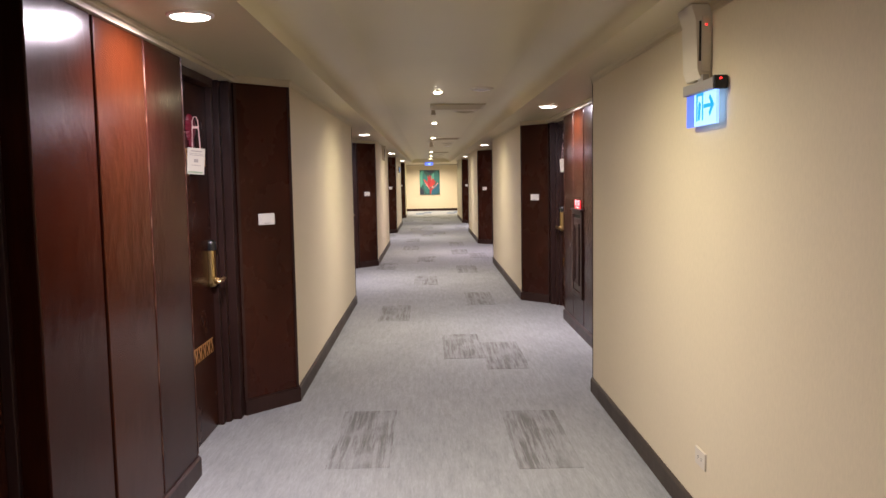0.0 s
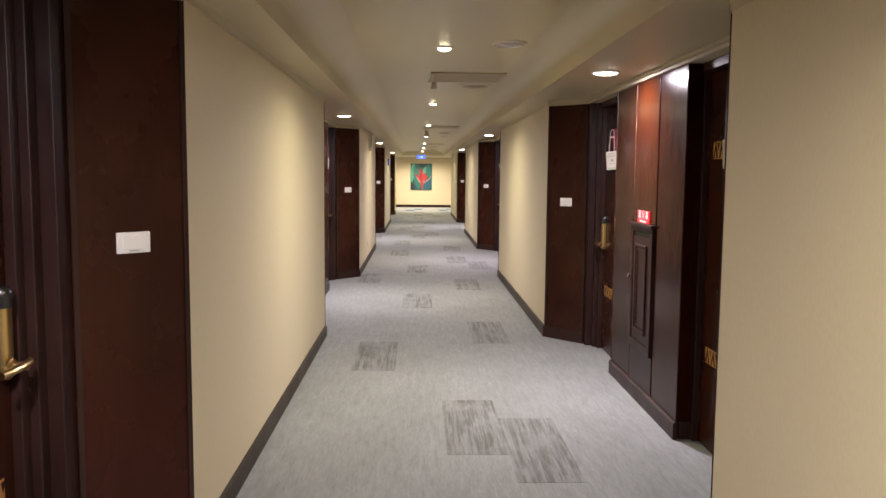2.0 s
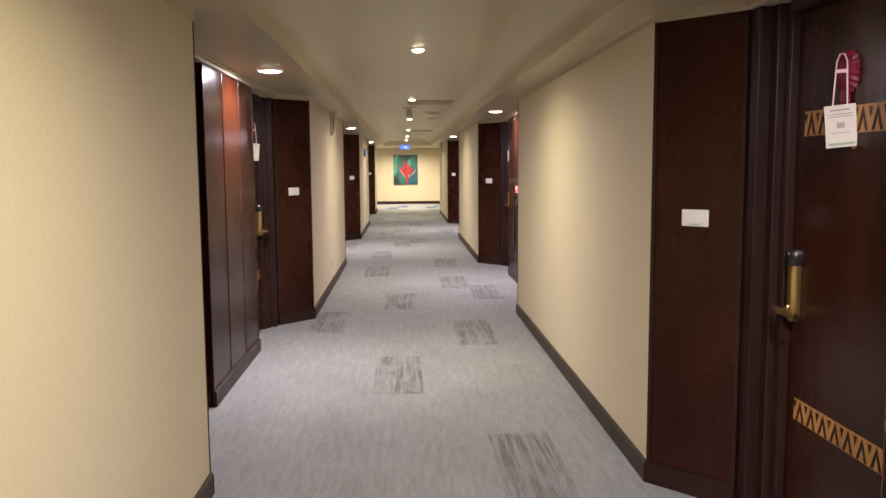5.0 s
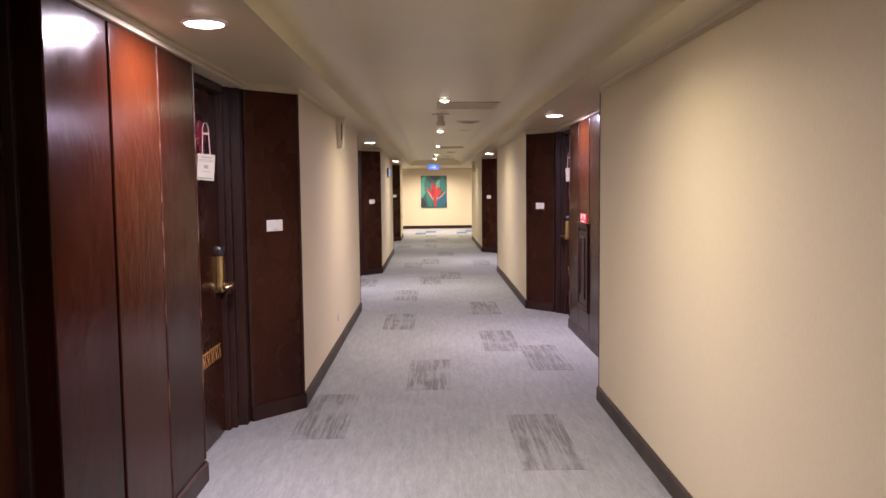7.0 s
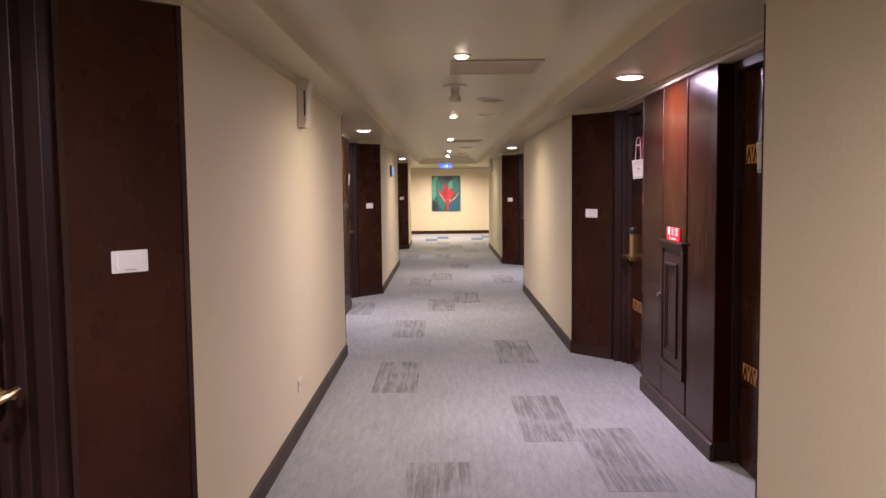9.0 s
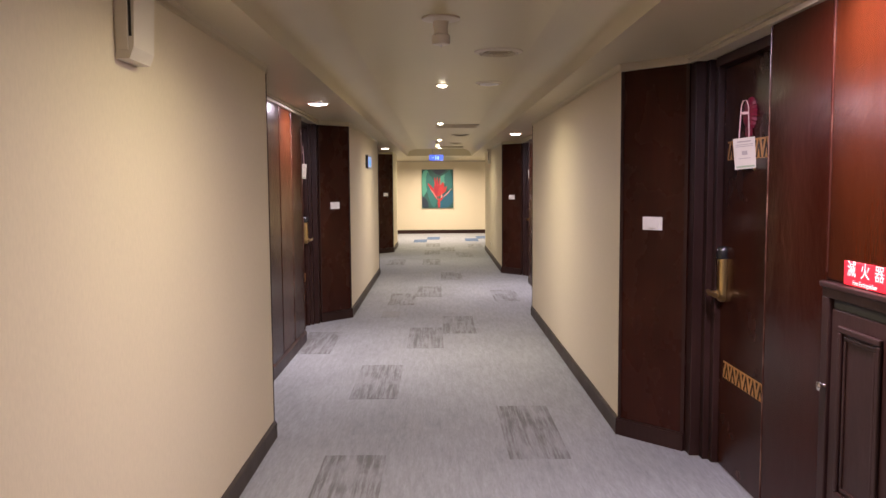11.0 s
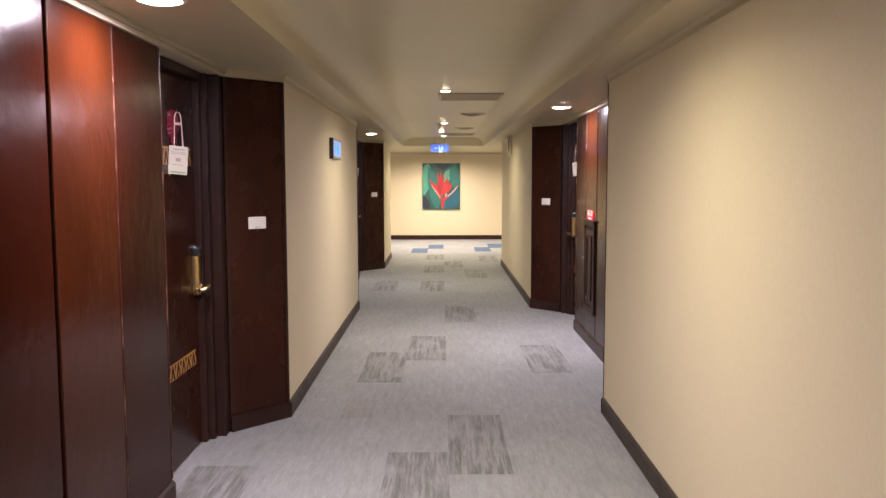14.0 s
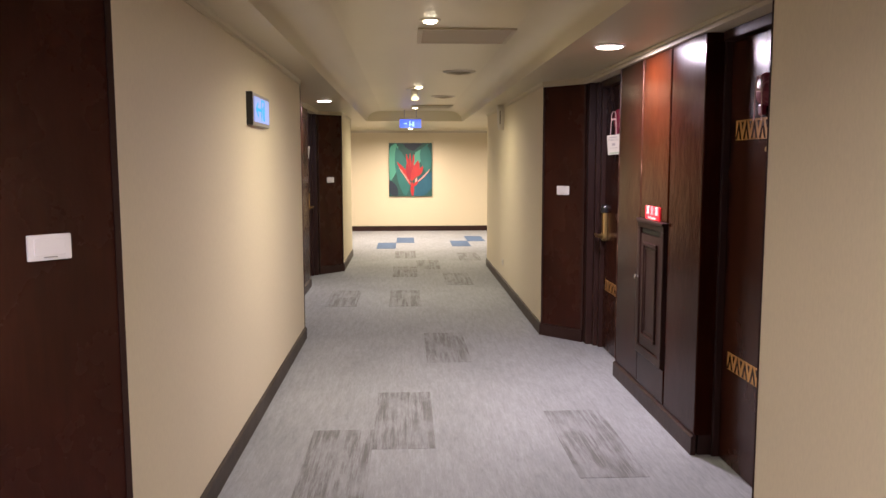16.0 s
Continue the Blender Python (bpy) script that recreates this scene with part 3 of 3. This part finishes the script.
def make_slot_grille(place):
    e = thing("ventilation_grille", "flat rectangular air grille in the painted ceiling", "air grille", "air grilles")
    e.location = place
    made("frame", M_GRILLE, lambda bm: (box(bm, -0.30, 0.30, -0.29, -0.26, -0.012, 0, 0.003), box(bm, -0.30, 0.30, 0.26, 0.29, -0.012, 0, 0.003),
                                       box(bm, -0.30, -0.27, -0.26, 0.26, -0.012, 0, 0.003), box(bm, 0.27, 0.30, -0.26, 0.26, -0.012, 0, 0.003)), e)
    for k in range(24):
        y = -0.25 + k * 0.0217
        made("slat", M_GRILLE, lambda bm: prism(bm, [(y, -0.003), (y + 0.016, -0.011), (y + 0.018, -0.009), (y + 0.002, -0.001)], "x", -0.27, 0.27), e)
    # no hollow duct: a dark sheet colours in the shade behind the slats
    made("duct", M_DARK, lambda bm: box(bm, -0.27, 0.27, -0.26, 0.26, -0.0009, -0.0002), e)
    return e


def make_round_vent(place, r, mat):
    e = thing("round_diffuser", "round stepped air diffuser in the painted ceiling", "air diffuser", "round diffusers")
    e.location = place
    made("rim", M_IVORY, lambda bm: turned(bm, [(r, 0), (r * 0.98, -0.006), (r * 0.80, -0.014), (r * 0.78, -0.004)], (0, 0, 0), "z", 32), e, True)
    for q, h in ((0.72, 0.016), (0.50, 0.020), (0.28, 0.024)):
        made("cone", mat, lambda bm: turned(bm, [(r * (q - 0.18), 0), (r * q, -h), (r * (q - 0.04), -h - 0.003), (r * (q - 0.22), -0.004)], (0, 0, 0), "z", 28), e, True)
    return e


def make_detector(place):
    e = thing("smoke_detector", "cream plastic smoke detector hanging from the ceiling", "smoke detector", "smoke detectors")
    e.location = place
    made("base", M_IVORY, lambda bm: turned(bm, [(0.095, 0), (0.094, -0.008), (0.070, -0.014), (0.040, -0.018)], (0, 0, 0), "z", 28), e, True)
    made("neck", M_IVORY, lambda bm: turned(bm, [(0.040, -0.018), (0.034, -0.05), (0.034, -0.082)], (0, 0, 0), "z", 24), e, True)
    made("head", M_IVORY, lambda bm: turned(bm, [(0.036, -0.080), (0.046, -0.086), (0.046, -0.118), (0.040, -0.128), (0.018, -0.132)], (0, 0, 0), "z", 24), e, True)
    made("led", M_WHITE, lambda bm: turned(bm, [(0.006, -0.130), (0.005, -0.138)], (0, 0, 0), "z", 10), e)
    return e


g = make_slot_grille((0.235, 10.25, CEIL))
for y in (17.48, 25.85, 32.4):
    copy_thing(g, Matrix.Translation((0.235, y, CEIL)))
r = make_round_vent((0.35, 10.85, CEIL), 0.15, M_GRILLE)
for x, y in ((0.34, 19.45), (0.34, 27.9), (0.32, 30.6)):
    copy_thing(r, Matrix.Translation((x, y, CEIL)))
r2 = make_round_vent((0.39, 8.5, CEIL), 0.11, M_WHITE)
copy_thing(r2, Matrix.Translation((0.38, 20.98, CEIL)))
d = make_detector((-0.02, 18.44, CEIL))
copy_thing(d, Matrix.Translation((-0.04, 29.6, CEIL)))
small = copy_thing(d, Matrix.Translation((-0.03, 10.62, CEIL)))
small.scale = (0.6, 0.6, 0.5)


# ---- wall fixtures ----
def make_emergency(s, y):
    e = thing("emergency_light", "pale grey plastic emergency light box high on the wall", "emergency light", "emergency lights")
    e.location = (s * WALL, y, 1.93)
    made("body", M_IVORY, lambda bm: prism(bm, [(0.001 * s, 0.162), (-0.080 * s, 0.162), (-0.062 * s, 0.10), (-0.055 * s, -0.08), (-0.042 * s, -0.115), (0.001 * s, -0.115)], "y", -0.085, 0.085), e)
    made("slot", M_DARK, lambda bm: box(bm, -0.050 * s, -0.042 * s, -0.0865, -0.084, -0.05, 0.10), e)
    made("rib", M_IVORY, lambda bm: box(bm, -0.040 * s, -0.006 * s, -0.090, -0.084, -0.09, 0.12, 0.002), e)
    made("led", M_LED if s > 0 and y < 6 else M_WHITE, lambda bm: turned(bm, [(0.004, 0), (0.0035, -0.005)], (-0.024 * s, -0.089, 0.085), "y", 12), e)
    return e


for s, y in ((1, 4.40), (-1, 16.92), (1, 29.95)):
    make_emergency(s, y)


def arrow_and_door(e, x0, x1, width, height, flip):
    def marks(bm):
        k = -flip
        a = width
        box(bm, x0, x1, k * a * 0.02, k * a * 0.06, -height * 0.42, height * 0.40)
        box(bm, x0, x1, k * a * -0.18, k * a * -0.14, -height * 0.42, height * 0.40)
        box(bm, x0, x1, k * a * -0.18, k * a * 0.06, height * 0.34, height * 0.42)
        prism(bm, [(k * a * -0.12, -height * 0.4), (k * a * -0.06, -height * 0.4), (k * a * -0.02, height * 0.1), (k * a * -0.09, height * 0.2)], "x", x0, x1)
        box(bm, x0, x1, k * a * 0.08, k * a * 0.36, -height * 0.06, height * 0.06)
        prism(bm, [(k * a * 0.42, 0.0), (k * a * 0.28, height * 0.32), (k * a * 0.25, height * 0.22), (k * a * 0.33, 0.0), (k * a * 0.25, -height * 0.22), (k * a * 0.28, -height * 0.32)], "x", x0, x1)
    made("pictogram", M_EXIT_MARK, marks, e)


e = thing("exit_sign", "glowing blue-white exit sign with grey metal header under the emergency light", "exit sign")
e.location, e.scale = (0.955, 4.32, 1.708), (1, 0.86, 0.83)
made("header", M_GREY, lambda bm: box(bm, -0.02, 0.029, -0.185, 0.215, 0.065, 0.115, 0.004), e)
made("end_cap", M_BLACK, lambda bm: box(bm, -0.023, 0.029, -0.21, -0.1855, 0.06, 0.12, 0.006), e)
made("led", M_LED, lambda bm: turned(bm, [(0.005, 0), (0.0045, -0.004)], (0.0, -0.21, 0.105), "y", 12), e)
made("lit_panel", M_EXIT, lambda bm: box(bm, -0.006, 0.006, -0.18, 0.10, -0.085, 0.064, 0.002), e)
made("lit_margin", M_EXIT_SIDE, lambda bm: box(bm, -0.006, 0.006, 0.1005, 0.205, -0.085, 0.064, 0.002), e)
made("stem", M_GREY, lambda bm: box(bm, -0.012, 0.012, -0.03, 0.03, 0.115, 0.145), e)
arrow_and_door(e, -0.0075, -0.0055, 0.38, 0.15, 1)

e = thing("exit_sign", "flat framed wall exit sign with blue-white lit face", "exit sign")
e.location = (-WALL, 25.24, 1.735)
made("case", M_GREY, lambda bm: box(bm, -0.001, 0.032, -0.26, 0.26, -0.088, 0.085, 0.004), e)
made("bezel", M_BLACK, lambda bm: box(bm, -0.001, 0.034, -0.268, -0.2605, -0.09, 0.087, 0.001), e)
made("lit_panel", M_EXIT_DIM, lambda bm: box(bm, 0.031, 0.036, -0.225, 0.225, -0.068, 0.066, 0.001), e)
arrow_and_door(e, 0.0355, 0.0372, 0.44, 0.14, 1)

e = thing("hanging_exit_sign", "glowing blue exit sign hung from the corridor ceiling", "exit sign")
e.location = (-0.07, 33.2, 2.04)
made("header", M_GREY, lambda bm: box(bm, -0.17, 0.17, -0.025, 0.025, 0.062, 0.085, 0.004), e)
made("lit_panel", M_EXIT_SIDE, lambda bm: box(bm, -0.165, 0.165, -0.008, 0.008, -0.065, 0.0615, 0.002), e)
made("pictogram", M_EXIT, lambda bm: (box(bm, -0.02, 0.0, -0.010, -0.007, -0.045, 0.04), box(bm, 0.03, 0.06, -0.010, -0.007, -0.045, 0.03), box(bm, -0.10, -0.05, -0.010, -0.007, -0.008, 0.008), box(bm, 0.0, 0.05, -0.010, -0.007, -0.02, -0.005)), e)
made("stem", M_GREY, lambda bm: (box(bm, -0.10, -0.085, -0.008, 0.008, 0.085, CEIL - 2.04), box(bm, 0.085, 0.10, -0.008, 0.008, 0.085, CEIL - 2.04)), e)


def make_socket(s, y, z):
    e = thing("wall_socket", "small ivory wall socket above the skirting board", "wall socket", "wall sockets")
    e.location = (s * WALL, y, z)
    made("plate", M_IVORY, lambda bm: box(bm, -0.008 * s, 0.001 * s, -0.058, 0.058, -0.035, 0.035, 0.003), e)
    made("slots", M_DARK, lambda bm: (box(bm, -0.0085 * s, -0.007 * s, -0.02, -0.017, -0.008, 0.008), box(bm, -0.0085 * s, -0.007 * s, 0.017, 0.02, -0.008, 0.008)), e)


for s, y, z in ((1, 4.38, 0.305), (-1, 16.7, 0.29), (1, 29.9, 0.28)):
    make_socket(s, y, z)

# ---- painting on the end wall ----
e = thing("flower_painting", "unframed canvas of a red tropical flower among green leaves", "painting")
e.location = (-0.048, END, 1.285)
PW, PH = 0.45, 0.555


def paint(name, r, g, b):
    m = material(name, (r, g, b), 0.6)
    base(m, mix(m, noise_of(m, 7, (1, 1, 0.5)), (r * 0.7, g * 0.75, b * 0.8), (r * 1.2, g * 1.15, b * 1.1)))
    return m


P_DEEP, P_TEAL, P_MINT, P_BLUE, P_RED, P_PINK, P_NIGHT, P_CRIMSON = (paint("deep green paint", 0.02, 0.085, 0.075), paint("teal paint", 0.025, 0.15, 0.14), paint("mint paint", 0.08, 0.33, 0.24),
    paint("blue paint", 0.015, 0.10, 0.16), paint("red paint", 0.45, 0.028, 0.03), paint("pink paint", 0.80, 0.35, 0.30), paint("night paint", 0.015, 0.025, 0.045), paint("crimson paint", 0.33, 0.015, 0.03))
made("canvas", P_DEEP, lambda bm: box(bm, -PW, PW, -0.035, 0.0, -PH, PH, 0.003), e)


def petal(name, mat, a, b, width, layer, bend=0.0):
    """A leaf shape from a to b, kept inside the canvas."""
    a, b = Vector(a), Vector(b)
    d = b - a
    n = Vector((-d.y, d.x)).normalized()

    def build(bm):
        ring = []
        for sgn in (1, -1):
            for k in range(9):
                t = k / 8 if sgn > 0 else 1 - k / 8
                p = a + d * t + n * (sgn * width * math.sin(math.pi * t) ** 0.8 + bend * math.sin(math.pi * t))
                p = (max(-PW + 0.004, min(PW - 0.004, p.x)), max(-PH + 0.004, min(PH - 0.004, p.y)))
                if not ring or (Vector(p) - Vector(ring[-1])).length > 1e-4:
                    ring.append(p)
        if (Vector(ring[0]) - Vector(ring[-1])).length < 1e-4:
            ring.pop()
        prism(bm, ring, "y", -0.034, -0.035 - 0.0012 * layer)
    made(name, mat, build, e)


petal("leaf", P_MINT, (-0.52, -0.35), (-0.30, 0.60), 0.16, 1)
petal("leaf", P_NIGHT, (-0.20, 0.62), (0.30, 0.45), 0.14, 2)
petal("leaf", P_TEAL, (-0.30, 0.48), (-0.10, -0.60), 0.15, 3, 0.05)
petal("leaf", P_MINT, (0.08, 0.05), (0.36, 0.56), 0.10, 4, 0.03)
petal("leaf", P_NIGHT, (-0.47, -0.20), (-0.28, -0.60), 0.10, 4)
petal("leaf", P_TEAL, (0.28, 0.60), (0.36, -0.10), 0.12, 5)
petal("leaf", P_BLUE, (0.02, -0.60), (0.50, -0.05), 0.18, 6)
petal("leaf", P_DEEP, (-0.02, 0.30), (0.44, 0.62), 0.03, 7)
petal("petal", P_RED, (-0.29, 0.17), (0.00, -0.33), 0.045, 8, 0.03)
petal("petal", P_CRIMSON, (-0.02, -0.22), (-0.03, 0.24), 0.085, 9, -0.01)
petal("petal", P_RED, (0.01, -0.24), (0.16, 0.20), 0.075, 10, -0.02)
petal("petal", P_RED, (0.06, -0.16), (0.26, 0.08), 0.045, 11, -0.03)
petal("petal", P_RED, (-0.04, 0.05), (-0.09, 0.34), 0.020, 11)
petal("petal", P_RED, (0.00, 0.05), (-0.01, 0.36), 0.018, 12)
petal("petal", P_RED, (0.05, 0.05), (0.07, 0.33), 0.020, 11)
petal("petal", P_PINK, (-0.24, 0.05), (0.00, -0.30), 0.013, 13)
petal("petal", P_PINK, (0.08, -0.30), (0.42, 0.03), 0.013, 13, -0.02)
petal("petal", P_PINK, (0.10, -0.28), (0.13, -0.16), 0.018, 13)
petal("stalk", P_RED, (0.03, -0.24), (0.04, -0.60), 0.035, 14)
petal("petal", P_RED, (0.03, -0.36), (0.16, -0.24), 0.030, 14)

# ---- carpet planks of other colours, on a grid of 0.333 x 1.0 m ----
floor_ob = bpy.data.objects["floor"]
PLANK = 0.325


def plank_mesh(mat):
    ob = made("carpet_tile", mat, lambda bm: box(bm, -PLANK / 2, PLANK / 2, -0.5, 0.5, -0.004, 0.0015, 0.0))
    data = ob.data
    bpy.data.objects.remove(ob)
    return data


TILE_DATA, BLUE_DATA = plank_mesh(M_TILE), plank_mesh(M_BLUE)
TILES = [(-2, 5.18), (1, 5.12), (0, 7.6), (1, 7.22), (-2, 9.38), (1, 10.33), (-1, 12.13), (1, 13.5), (-3, 14.06), (-1, 15.15), (2, 15.72),
         (1, 16.48), (-2, 17.6), (1, 18.52), (-2, 19.72), (-1, 21.37), (0, 22.05), (-4, 21.17), (-2, 23.87), (-1, 24.57), (2, 24.15),
         (0, 26.32), (-1, 28.6), (-3, 28.62), (1, 30.0), (-1, 30.67), (0, 31.4), (-1, 32.65), (2, 32.35)]
for col, y in TILES:
    ob = new("carpet_tile", TILE_DATA)
    ob.parent, ob.location = floor_ob, ((col + 0.5) * PLANK, y + 0.5, 0)
for col, y in ((-2, 34.0), (-1, 34.95), (2, 34.3), (3, 35.2)):
    ob = new("carpet_tile", BLUE_DATA)
    ob.parent, ob.location = floor_ob, ((col + 0.5) * PLANK, y + 0.5, 0)
    tagged(ob, "blue carpet tile")
# a worn brownish patch in the carpet
patch = made("carpet_patch", carpet("worn carpet", (0.252, 0.252, 0.252), (0.1, 0.1, 0.1), False), lambda bm: box(bm, -0.10, 0.10, -0.2, 0.2, -0.004, 0.0012))
patch.parent, patch.location = floor_ob, (-0.57, 23.2, 0)
